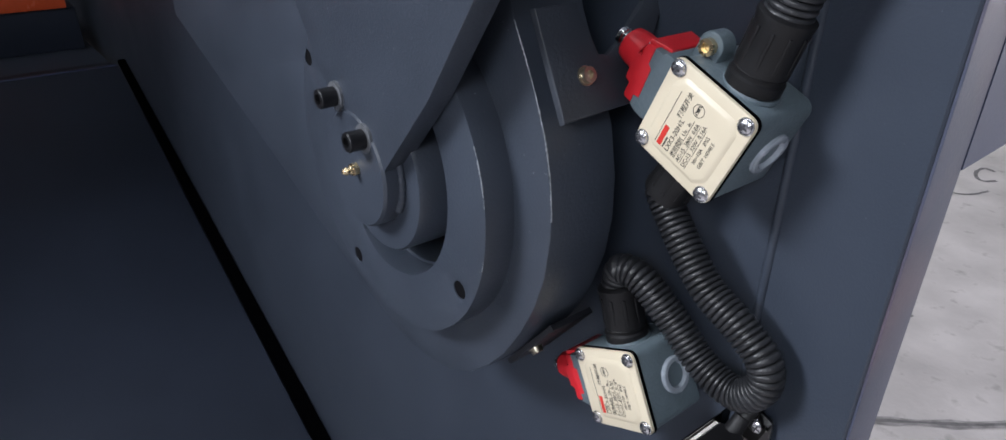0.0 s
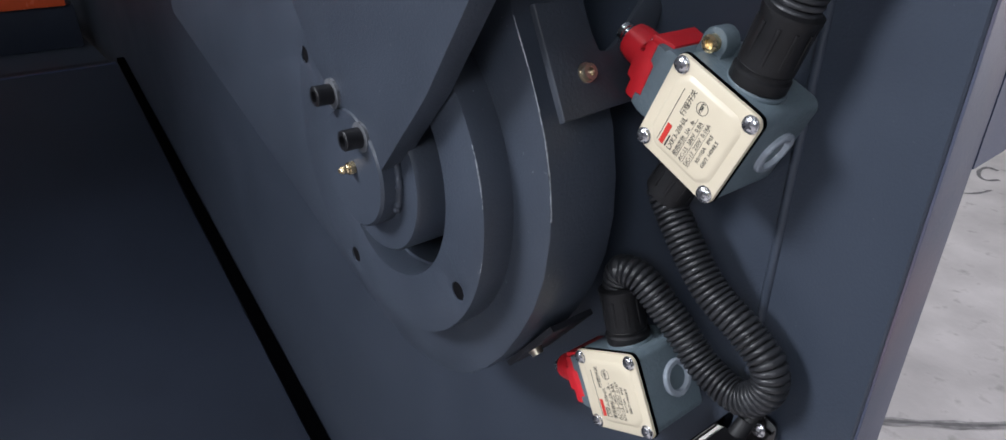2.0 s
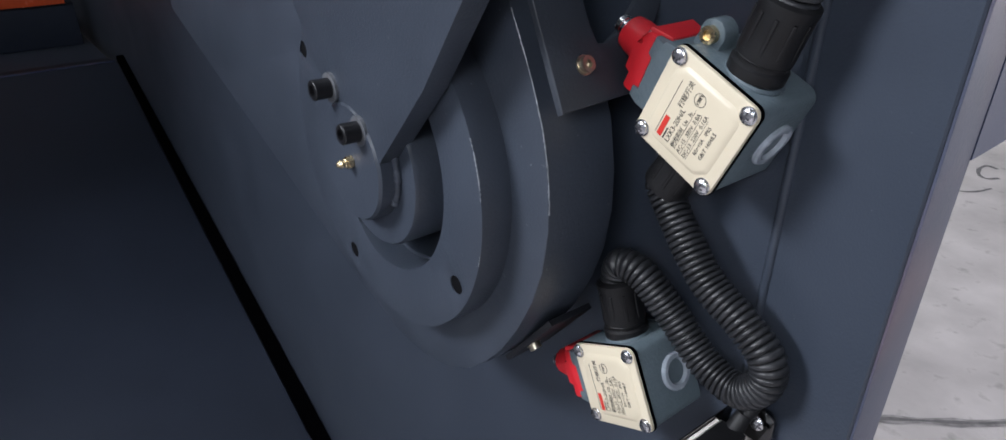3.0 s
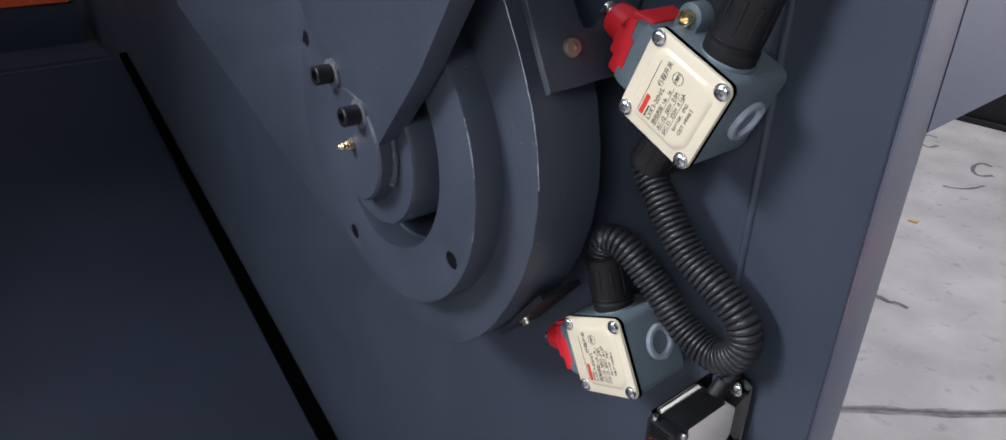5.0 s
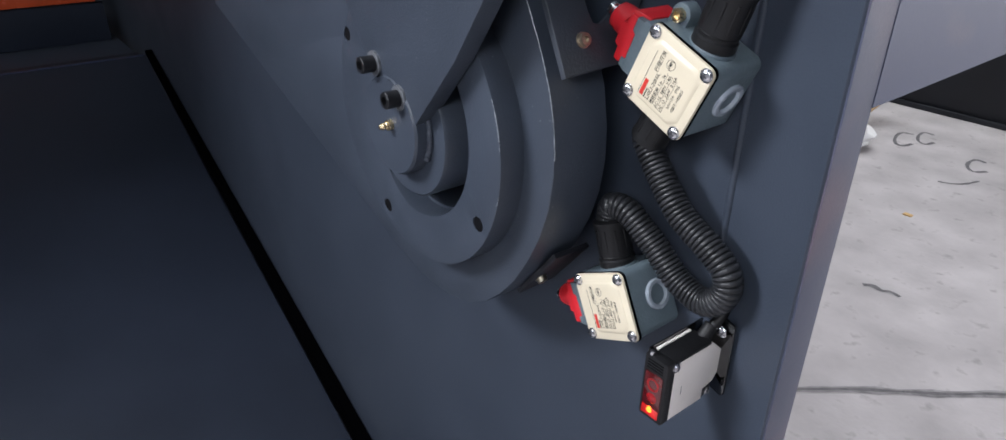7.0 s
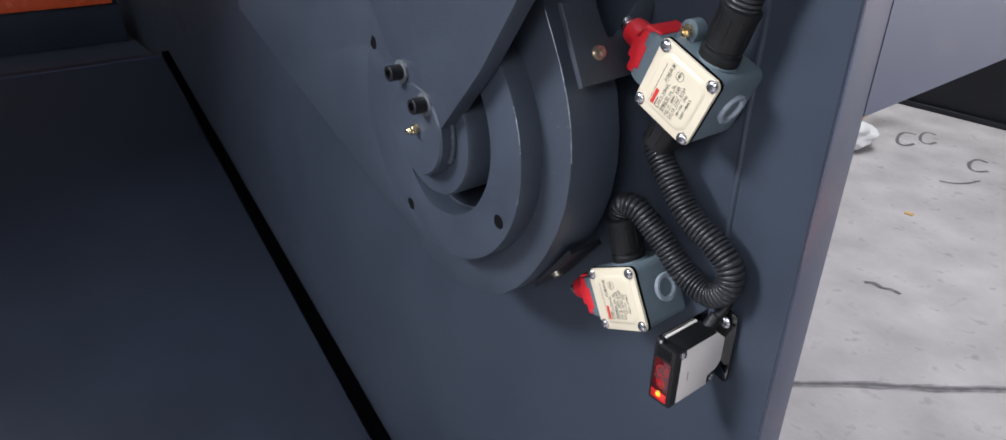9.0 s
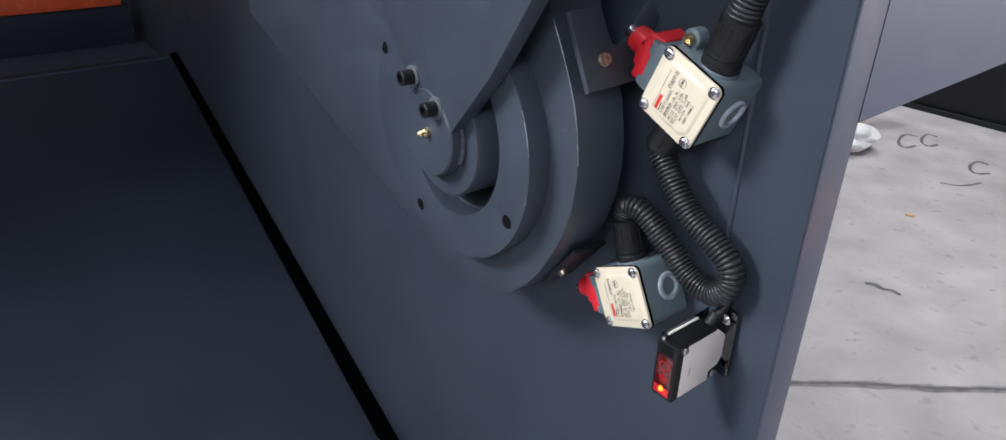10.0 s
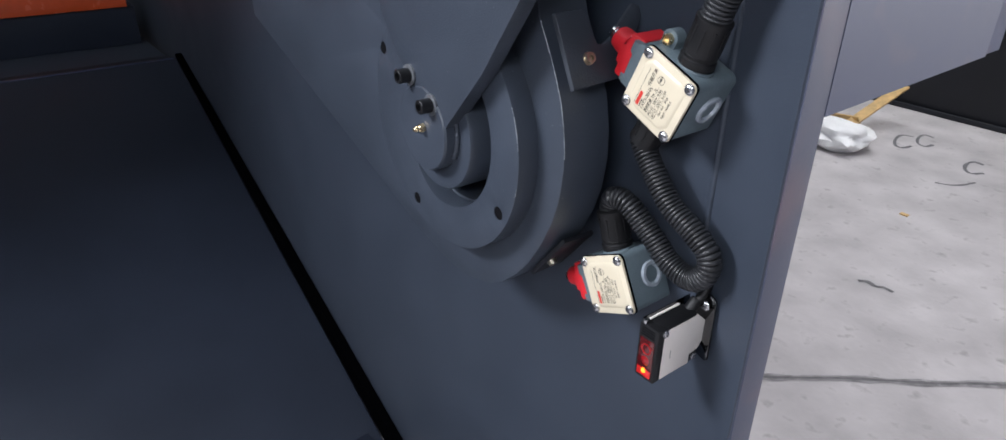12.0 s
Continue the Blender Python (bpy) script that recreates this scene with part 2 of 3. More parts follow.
def lettering(body, size, m, mat, parent, name="lettering", depth=0.00008):
    """Words in the built-in font, as a flat mesh on a face; m carries the text's own plane."""
    cu = bpy.data.curves.new("words", "FONT")
    cu.body, cu.size, cu.extrude, cu.resolution_u = body, size, depth, 3
    ob = bpy.data.objects.new("words", cu)
    scene.collection.objects.link(ob)
    me = bpy.data.meshes.new_from_object(ob.evaluated_get(bpy.context.evaluated_depsgraph_get()))
    bpy.data.objects.remove(ob)
    bm = bmesh.new()
    bm.from_mesh(me)
    bpy.data.meshes.remove(me)
    bmesh.ops.transform(bm, matrix=m, verts=bm.verts)
    me = bpy.data.meshes.new(name)
    bm.to_mesh(me)
    bm.free()
    me.materials.append(mat)
    ob = new(name, me)
    ob.parent = parent
    return ob


def pan_screw(at, axis, r, parent, name="screw", mat=None):
    """A cross-slot pan-head screw on a small washer."""
    mat = mat or STEEL
    s = part(name, lathe(at, axis, [(0, 0), (r * 1.15, 0), (r * 1.15, r * 0.12), (r, r * 0.14), (r * 0.98, r * 0.45), (r * 0.7, r * 0.68), (0, r * 0.74)], 24), mat, parent)
    x = Matrix.Translation(at) @ turn_to(axis)
    a = box((-r * 0.62, -r * 0.13, r * 0.68), (r * 0.62, r * 0.13, r * 0.78))
    b = box((-r * 0.13, -r * 0.62, r * 0.685), (r * 0.13, r * 0.62, r * 0.785))
    bm = merge(a, b)
    bmesh.ops.transform(bm, matrix=x, verts=bm.verts)
    # raised darker cross stands in for the shade in the slot
    part("cross_slot", bm, SLOT, s)
    return s


# ---- the hall ----
floor = tagged(part("floor", box((-7, -5, -0.12), (6, 9, 0.0)), CONCRETE), "worn grey concrete workshop floor", "floor", kind="structure")
tagged(part("wall_north", box((-7, 9, 0), (6, 9.2, 4.6)), PALE), "plain pale hall wall", "wall", kind="structure")
tagged(part("wall_south", box((-7, -5.2, 0), (6, -5, 4.6)), PALE), "plain pale hall wall", "wall", kind="structure")
tagged(part("wall_west", box((-7.2, -5.2, 0), (-7, 9.2, 4.6)), PALE), "plain pale hall wall", "wall", kind="structure")
tagged(part("wall_east", box((6, -5.2, 0), (6.2, 9.2, 4.6)), PALE), "plain pale hall wall", "wall", kind="structure")
tagged(part("ceiling", box((-7.2, -5.2, 4.6), (6.2, 9.2, 4.8)), PALE), "plain pale hall ceiling", "ceiling", kind="structure")

# ---- the machine's frame ----
frame_thing = thing("steel_machine", (-0.5, 0, 0), "slate-grey painted steel machine frame with a folded edge", "machine frame")
part("main_panel", prism([(-3.2, 0.0), (-0.07, 0.0), (-0.07, 1.6), (-3.2, 1.6)], 0.008, 0.03), PAINT, frame_thing)
bm = bmesh.new()
xs = [-0.07 + 0.121 * k / 16 for k in range(17)]
plan = [(x, 0.008 - 0.027 * ((x + 0.07) / 0.121) ** 2.2) for x in xs] + [(0.0520, -0.0180), (0.0520, 0.011), (-0.07, 0.03)]
lo = [bm.verts.new((x, y, 0.0)) for x, y in plan]
hi = [bm.verts.new((x, y, 1.6)) for x, y in plan]
bm.faces.new(lo), bm.faces.new(hi)
for k in range(len(plan)):
    q = (k + 1) % len(plan)
    bm.faces.new((lo[k], lo[q], hi[q], hi[k]))
part("folded_edge", bm, PAINT, frame_thing)
part("base_plate", box((-1.0, -0.6, 0.0), (0.05, -0.03, 0.012), 0.003), PAINT_DARK, frame_thing)
part("edge_face", box((0.0520, -0.0178, 0.0), (0.0535, 0.0120, 1.6), 0.0006), PAINT_EDGE, frame_thing, "bare purplish-grey cut edge")
part("seam_bead", tube([(-0.0165, 0.0036, 0.66), (-0.0165, 0.0036, 0.9), (-0.0165, 0.0036, 1.6)], 0.0027, 0.05, 14), PAINT, frame_thing)
part("side_beam", prism([(0.0115, 0.836), (0.26, 0.84), (0.26, 1.6), (0.0115, 1.6)], 0.048, 0.054, frame_m=Matrix(((0, 1, 0, 0), (1, 0, 0, 0), (0, 0, 1, 0), (0, 0, 0, 1)))), PAINT_BEAM, frame_thing, "light slate-blue beam side")
# unseen block added above the slope to shade cover and panel
part("unseen_light_block", box((-1.60, -1.6, 1.35), (-0.93, 0.0075, 1.6), 0.01), PAINT, frame_thing)
part("beam_end_strip", box((0.044, 0.262, 0.84), (0.052, 0.295, 1.6), 0.002), PAINT_BEAM, frame_thing)

# ---- cam wheel ----
AX, AZ = -0.25, 0.767
TURNED = 1.5
hole_angles = [154.3 + TURNED, -118.5 + TURNED, -33.2 + TURNED, 63 + TURNED]
spots = [(AX + 0.108 * math.cos(radians(a)), AZ + 0.108 * math.sin(radians(a))) for a in hole_angles]
spots[0] = (AX - 0.102, AZ + 0.050)
cam_wheel = thing("cam_wheel", (AX, -0.05, AZ), "thick slate-grey painted steel cam wheel with worn edges", "cam wheel")
right = [(-0.158, 0.98), (-0.147, 0.92), (-0.134, 0.878), (-0.118, 0.848), (-0.106, 0.818), (-0.1005, 0.79), (-0.0995, 0.765), (-0.103, 0.738), (-0.111, 0.713),
         (-0.123, 0.688), (-0.139, 0.662), (-0.157, 0.64), (-0.178, 0.621), (-0.203, 0.607), (-0.232, 0.599), (-0.262, 0.597), (-0.288, 0.6)]
outline = right + [(-0.328, 0.610), (-0.427, 0.645), (-0.662, 0.726), (-0.80, 0.775), (-0.80, 0.98)]


def eyelet(left, r, n=72):
    """An egg-shaped hole round the hub, narrower on one side."""
    return [(AX + (left if math.cos(a) < 0 else r) * math.cos(a), AZ + r * math.sin(a)) for a in (2 * math.pi * k / n for k in range(n))]


part("cam_plate", prism(outline, -0.079, -0.03, [eyelet(0.0575, 0.0790)] + [circle(x, z, 0.0064, 16) for x, z in spots], 0.0012), PAINT_CAM, cam_wheel)
part("clamp_ring", prism(circle(AX, AZ - 0.003, 0.1195, 96), -0.100, -0.079, [eyelet(0.0590, 0.0815)] + [circle(x, z, 0.0064, 20) for x, z in spots], 0.0014), PAINT_CAM, cam_wheel)
for x, z in spots[:3]:
    # black disc just under the rim of each hole, for its inner shade
    part("bore_shade", cyl((x, -0.0991, z), (0, 1, 0), 0.0063, 0.03, 20), HOLE_SHADE, cam_wheel, "black disc painting the bore's shade")

# ---- hub and pin ----
hub = thing("pivot_hub", (AX, -0.1, AZ), "slate-grey painted pivot hub with a pin", "hub")
part("bush", lathe((AX + 0.002, -0.03, AZ - 0.004), (0, -1, 0), [(0, 0), (0.058, 0), (0.058, 0.073), (0.0565, 0.0755), (0, 0.0755)], 72), PAINT_CAM, hub)
part("pin", lathe((AX, -0.10, AZ - 0.001), (0, -1, 0), [(0, 0), (0.040, 0), (0.040, 0.0175), (0.0385, 0.0195), (0, 0.0195)], 64), PAINT_CAM, hub)
nip = part("grease_nipple", cyl((AX + 0.004, -0.1195, AZ + 0.001), (0, -1, 0), 0.0046, 0.004, 6, 0.0003), BRASS, hub, "yellow brass grease nipple")
part("nipple_tip", lathe((AX + 0.004, -0.1235, AZ + 0.001), (0, -1, 0), [(0.0034, 0), (0.0034, 0.001), (0.0023, 0.0018), (0.0023, 0.0026), (0.0030, 0.004), (0.0013, 0.0068), (0, 0.0068)], 20), BRASS, nip)

# ---- support arm with two socket bolts ----
arm = thing("support_arm", (-0.2, -0.11, 0.85), "flat slate-grey steel support arm bolted to the hub", "arm")
part("arm_plate", prism([(-0.219, 0.7745), (-0.2125, 0.776), (-0.157, 0.8366), (-0.1176, 0.89), (-0.04, 1.0), (-0.34, 1.0), (-0.318, 0.862), (-0.292, 0.826), (-0.257, 0.795)], -0.118, -0.102, (), 0.0008), PAINT_CAM, arm)
for x, z in ((-0.268, 0.812), (-0.2325, 0.793)):
    bolt = part("socket_bolt", lathe((x, -0.1205, z), (0, -1, 0), [(0, 0), (0.0066, 0), (0.0066, 0.0105), (0.006, 0.0112), (0.0036, 0.0112), (0.0036, 0.005), (0, 0.005)], 32), BLACK_STEEL, arm, "black hexagon-socket bolt")
    part("washer", lathe((x, -0.118, z), (0, -1, 0), [(0, 0), (0.0098, 0), (0.0098, 0.002), (0, 0.002)], 32), WASHER, bolt, "dull grey washer")

# ---- limit switch, built in its own plane: x away from the head, y across, z out of the wall ----
CASE = 0.044


def limit_switch():
    sw = thing("limit_switch", (0, 0, 0), "grey cast limit switch with a cream cover and red head", "limit switch", "limit switches")
    flat = Matrix(((1, 0, 0, 0), (0, 0, 1, 0), (0, -1, 0, 0), (0, 0, 0, 1)))  # plate axes (x, -depth, z) to switch axes
    body = prism(rounded(-0.0255, -0.0255, 0.0265, 0.0265, 0.006), -(CASE - 0.003), 0.0, (), 0.001, frame_m=flat)
    part("body", body, HAMMER, sw)
    part("gasket", prism(rounded(-0.0265, -0.0265, 0.0265, 0.0265, 0.005), -(CASE - 0.0012), -(CASE - 0.0032), frame_m=flat), GASKET, sw)
    cover = prism(rounded(-0.0262, -0.0262, 0.0262, 0.0262, 0.005), -(CASE + 0.001), -(CASE - 0.001), (), 0.0008, frame_m=flat)
    cov = part("cover", cover, CREAM, sw, "cream enamelled cover with printed data")
    # raised pillow of the cover
    bm = bmesh.new()
    rings = []
    o = CASE + 0.001
    for g, h in ((0.0, 0.0), (0.0012, 0.0009), (0.0026, 0.0014), (0.006, 0.0014)):
        a = 0.0205 - g
        shape = [(-a, -a * 0.72), (-a * 0.72, -a), (a * 0.72, -a), (a, -a * 0.72), (a, a * 0.72), (a * 0.72, a), (-a * 0.72, a), (-a, a * 0.72)]
        pts = []
        for i, (x, y) in enumerate(shape):
            x2, y2 = shape[(i + 1) % 8]
            pts += [(x + (x2 - x) * s, y + (y2 - y) * s) for s in (0.06, 0.5, 0.94)]
        rings.append([bm.verts.new((x, y, o + h)) for x, y in pts])
    for p, q in zip(rings, rings[1:]):
        n = len(p)
        for k in range(n):
            bm.faces.new((p[k], p[(k + 1) % n], q[(k + 1) % n], q[k]))
    bm.faces.new(rings[-1])
    part("raised_field", bm, CREAM, cov, smooth=70)
    for x, y in ((-0.0215, 0.0215), (0.0215, 0.0215), (0.0215, -0.0215), (-0.0215, -0.0215)):
        pan_screw((x, y, o), (0, 0, 1), 0.0037, sw, "cover_screw")
    # print: reads along +y, lines step along +x
    z = o + 0.0015

    def line(text, size, x, y, mat=INK):
        m = Matrix(((0, -1, 0, x), (1, 0, 0, y), (0, 0, 1, z), (0, 0, 0, 1)))
        lettering(text, size, m, mat, cov)

    def rule(x, y0, y1, w=0.00022, mat=INK):
        part("rule", box((x - w / 2, y0, z - 0.0001), (x + w / 2, y1, z + 0.0001)), mat, cov)

    rule(-0.0137, -0.0165, 0.0140)
    part("brand_bar", box((-0.0126, -0.0165, z - 0.0001), (-0.0098, -0.0052, z + 0.0001)), RED_INK, cov, "red printed mark")
    part("small_print", box((-0.0088, -0.0163, z - 0.0001), (-0.0080, -0.0100, z + 0.0001)), INK, cov)
    line("LXK3-20H/L", 0.0038, -0.0046, -0.0165)
    line("行程开关", 0.0036, -0.0072, 0.0026)
    line("使用类别  Ue   Ie", 0.0029, -0.0008, -0.0165)
    line("AC-15  380V  0.8A", 0.0030, 0.0032, -0.0165)
    line("DC-13  220V  0.16A", 0.0030, 0.0070, -0.0165)
    line("Ith=10A   IP65", 0.0028, 0.0110, -0.0110)
    line("GB/T 14048.5", 0.0028, 0.0146, -0.0110)
    for x in (-0.0001, 0.0039, 0.0077):
        rule(x, -0.0165, 0.007, 0.00015)
    part("mark_ring", prism(circle(0, 0, 0.0033, 32), 0, 0.00016, [circle(0, 0, 0.0030, 32)], frame_m=Matrix.Translation((-0.0010, 0.0122, z)) @ flat), INK, cov)
    for k in range(3):
        part("mark_arc", prism(circle(0, 0, 0.0013, 12, 60, 300) + circle(0, 0, 0.0008, 12, 300, 60), 0, 0.00016, frame_m=Matrix.Translation((-0.0010, 0.0110 + k * 0.0013, z)) @ flat), INK, cov)
    # conduit opening with a milky plug on the far side
    plug = part("plug", lathe((0.0262, 0.001, CASE - 0.028), (1, 0, 0), [(0.0116, 0), (0.0116, 0.0018), (0.0106, 0.0026), (0.0082, 0.0026), (0.0074, 0.0012), (0.0068, -0.0015), (0.0064, -0.0055), (0, -0.0055)], 40), PLUG, sw, "milky plastic plug in the conduit opening")
    part("plug_screw", lathe((0.0205, -0.002, CASE - 0.030), (1, 0, 0), [(0.0008, 0), (0.0007, 0.001), (0, 0.0012)], 12), STEEL, plug)
    # thread collar for the gland
    part("conduit_boss", lathe((0.0055, 0.024, CASE - 0.0185), (0, 1, 0), [(0.0142, 0), (0.0142, 0.0035), (0.0134, 0.0046), (0, 0.0046)], 36), HAMMER, sw)
    # mounting ear with a brass socket screw
    ear = prism(circle(-0.021, 0.031, 0.0072, 20, -20, 200) + [(-0.0282, 0.022), (-0.0138, 0.022)], -(CASE - 0.014), -(CASE - 0.024), (), 0.001, frame_m=flat)
    part("mounting_ear", ear, HAMMER, sw)
    part("mounting_screw", lathe((-0.021, 0.031, CASE - 0.014), (0, 0, 1), [(0, 0), (0.0042, 0), (0.0042, 0.0035), (0.0024, 0.0035), (0.0024, 0.001), (0, 0.001)], 20), BRASS, sw, "brass-coloured socket screw")
    # neck and red head
    neck = prism([(-0.0255, -0.0190), (-0.0255, 0.0190), (-0.0345, 0.0190), (-0.0365, 0.0168), (-0.0420, 0.0168), (-0.0420, 0.0075), (-0.0392, 0.0060), (-0.0385, -0.0115), (-0.0420, -0.0120), (-0.0420, -0.0172), (-0.0365, -0.0190)], -(CASE - 0.0055), -0.004, (), 0.0008, frame_m=flat)
    part("neck", neck, HAMMER, sw)
    head = prism([(-0.0422, 0.0160), (-0.0470, 0.0160), (-0.0482, 0.0145), (-0.0482, 0.0085), (-0.0515, 0.0075), (-0.0520, 0.0), (-0.0515, -0.0075), (-0.0482, -0.0085), (-0.0482, -0.0155), (-0.0470, -0.0168), (-0.0422, -0.0168), (-0.0422, -0.0122), (-0.0388, -0.0117), (-0.0395, 0.0062), (-0.0422, 0.0077)], -(CASE - 0.0062), -0.007, (), 0.0007, frame_m=flat)
    red = part("head", head, RED, sw, "red enamelled operating head")
    side = prism([(-0.0365, CASE - 0.012), (-0.0475, CASE - 0.0075), (-0.0475, 0.006), (-0.0365, 0.006)], -0.0184, -0.0160, (), 0.0005, frame_m=Matrix(((1, 0, 0, 0), (0, -1, 0, 0), (0, 0, 1, 0), (0, 0, 0, 1))))
    part("side_cheek", side, RED, red)
    part("plunger_sleeve", lathe((-0.051, 0.0035, CASE - 0.0165), (-1, 0, 0), [(0.0102, 0), (0.0098, 0.008), (0.0088, 0.0125), (0.0064, 0.0142), (0.0052, 0.0142), (0.005, 0.008), (0, 0.008)], 36), RED, red)
    lug = prism(rounded(-0.0600, -0.0022, -0.0480, 0.0022, 0.0015), -(CASE - 0.0064), -(CASE - 0.0120), (), 0.0005, frame_m=Matrix.Translation((0, 0.0085, -0.0040)) @ flat)
    part("guide_lug", lug, RED, red)
    part("plunger", lathe((-0.059, 0.0035, CASE - 0.0165), (-1, 0, 0), [(0, 0), (0.0042, 0), (0.0042, 0.009), (0.0050, 0.0095), (0.0050, 0.012), (0.0030, 0.0135), (0, 0.014)], 24), STEEL, red, "bright steel plunger tip")
    for y, h in ((-0.0130, CASE - 0.0115), (0.0128, CASE - 0.0115), (-0.0130, 0.014), (0.0128, 0.014)):
        pan_screw((-0.0482, y, h), (-1, 0, 0.15), 0.0025, red, "head_screw")
    return sw


def switch_pose(x, z, angle, y=0.0):
    c, s = math.cos(radians(angle)), math.sin(radians(angle))
    return Matrix(((c, -s, 0, x), (0, 0, -1, y), (s, c, 0, z), (0, 0, 0, 1)))


POSE_A, POSE_B = switch_pose(-0.0435, 0.8365, -24.0, 0.001), switch_pose(-0.0733, 0.6592, 27.0, -0.0005)
switch_a = limit_switch()
switch_b = copy_thing(switch_a, POSE_B)
switch_a.matrix_basis = POSE_A
for o in list(switch_b.children):
    if o.name.startswith("mounting"):
        bpy.data.objects.remove(o)
tagged(switch_b, "grey cast limit switch with cream cover beside the sensor")


# ---- glands and corrugated hose ----
def gland(base, axis, label):
    g = thing("cable_gland", base, label, "cable gland", "cable glands")
    b = Vector(base)
    a = Vector(axis).normalized()
    part("collar", lathe(b, a, [(0, 0), (0.0135, 0), (0.0135, 0.005), (0.0122, 0.006), (0.0122, 0.0075), (0.0128, 0.0085), (0.0122, 0.0092), (0, 0.0092)], 36), PLASTIC, g)
    part("nut", lathe(b + a * 0.009, a, [(0, 0), (0.0128, 0), (0.0130, 0.002), (0.0124, 0.020), (0.0132, 0.0225), (0.0132, 0.0255), (0.0105, 0.027), (0, 0.027)], 36), PLASTIC, g)
    for k in range(10):
        m = Matrix.Translation(b + a * 0.020) @ turn_to(a) @ Matrix.Rotation(2 * math.pi * k / 10, 4, "Z")
        rib = box((0.0116, -0.0009, -0.008), (0.0131, 0.0009, 0.009), 0.0003, 1)
        bmesh.ops.transform(rib, matrix=m, verts=rib.verts)
        part("grip_rib", rib, PLASTIC, g)
    return g


def corrugated(r, pitch=0.0034):
    def radius(run):
        s = (run / pitch) % 1.0
        return r - 0.0021 if s < 0.20 else r - 0.0007 * abs((s - 0.6) / 0.4) ** 2.5
    return radius


def on(m, x, y, z):
    return m @ Vector((x, y, z))


ga = on(POSE_A, 0.0055, 0.0285, 0.0265)
da = (POSE_A.to_3x3() @ Vector((-0.10, 1, 0.0))).normalized()
gland(tuple(ga), tuple(da), "black nylon cable gland on the switch case")
gb = on(POSE_B, 0.0055, 0.0285, 0.0260)
db = (POSE_B.to_3x3() @ Vector((0.18, 1, 0.05))).normalized()
gland(tuple(gb), tuple(db), "black nylon cable gland holding the looped hose")
gc = on(POSE_A, -0.005, -0.0245, 0.016)
dc = (POSE_A.to_3x3() @ Vector((-0.08, -1, 0.0))).normalized()
gland(tuple(gc), tuple(dc), "black nylon gland under the switch case")

top_hose = thing("corrugated_hose", tuple(ga + da * 0.034), "black corrugated plastic hose rising from the gland", "hose", "hoses")
e = ga + da * 0.030
part("hose_wall", tube([e, e + da * 0.02, e + da * 0.05 + Vector((0.004, 0, 0)), e + da * 0.12 + Vector((0.02, 0, 0.02))], corrugated(0.0112), 0.00042, 24), HOSE, top_hose, smooth=70)
loop = thing("corrugated_hose", (0.0, -0.02, 0.69), "black corrugated plastic hose looping between the two switches", "hose", "hoses")
s0, s1 = gc + dc * 0.030, gb + db * 0.030
part("hose_wall", tube([s0, s0 + dc * 0.008, (-0.0390, -0.021, 0.747), (-0.0110, -0.021, 0.731), (0.0055, -0.021, 0.7185), (0.0070, -0.021, 0.703), (-0.0060, -0.021, 0.690),
                        (-0.029, -0.021, 0.6945), (-0.0527, -0.022, 0.7125), (-0.075, -0.026, 0.7305), (-0.0890, -0.028, 0.7325), s1 + db * 0.008, s1], corrugated(0.0098), 0.00042, 24), HOSE, loop, smooth=70)

for hose, at, way in ((top_hose, e, da), (loop, s0, dc), (loop, s1, db)):
    part("end_cuff", lathe(at - way * 0.001, way, [(0.0080, 0), (0.0112, 0), (0.0112, 0.004), (0.0104, 0.0055), (0.0080, 0.0055)], 32), PLASTIC, hose, "smooth black end cuff")

# ---- photoelectric sensor ----
sensor = thing("photo_sensor", (-0.006, -0.03, 0.61), "off-white photoelectric sensor with a red lens on a bracket", "sensor")
SX0, SX1, SZ0, SZ1, SY0, SY1 = -0.0160, 0.0030, 0.6115, 0.6625, -0.065, -0.0042
side = [(SY0 + 0.008, SZ0), (SY1 - 0.016, SZ0), (SY1 - 0.016, SZ0 + 0.009), (SY1 - 0.006, SZ0 + 0.011), (SY1, SZ0 + 0.019), (SY1, SZ1 - 0.014), (SY1 - 0.012, SZ1 - 0.003), (SY0 + 0.008, SZ1 - 0.003)]
swap = Matrix(((0, 1, 0, 0), (1, 0, 0, 0), (0, 0, 1, 0), (0, 0, 0, 1)))
part("case", prism(side, SX1, SX0 + 0.001, (), 0.0008, frame_m=swap), WHITE, sensor)
part("corner_block", box((SX0 + 0.002, SY1 - 0.0158, SZ0 + 0.0015), (SX1 - 0.0003, SY1 - 0.007, SZ0 + 0.0088), 0.0008), PLASTIC, sensor, "black lower corner block")
part("front_corner", box((SX1 - 0.001, SY0 + 0.0085, SZ1 - 0.009), (SX1 + 0.0005, SY0 + 0.0125, SZ1 + 0.0003), 0.0004), PLASTIC, sensor, "black upper corner piece")
part("top_cap", box((SX0 + 0.0030, SY0 + 0.006, SZ1 - 0.0045), (SX1 - 0.0004, SY1 - 0.014, SZ1), 0.0008), PLASTIC, sensor, "black top cap")
front = part("front_frame", box((SX0, SY0, SZ0), (SX1 + 0.0004, SY0 + 0.0085, SZ1 + 0.0004), 0.0012), PLASTIC, sensor, "black front frame")
part("lens", box((SX0 + 0.0022, SY0 - 0.0006, SZ0 + 0.003), (SX1 - 0.002, SY0 + 0.002, SZ1 - 0.012), 0.0006), LENS, front, "dark red lens window")
part("indicator", lathe((SX0 + 0.0095, SY0 - 0.0005, SZ0 + 0.0085), (0, -1, 0), [(0.0025, 0), (0.0018, 0.0012), (0, 0.0016)], 20), LED, front, "glowing orange indicator")
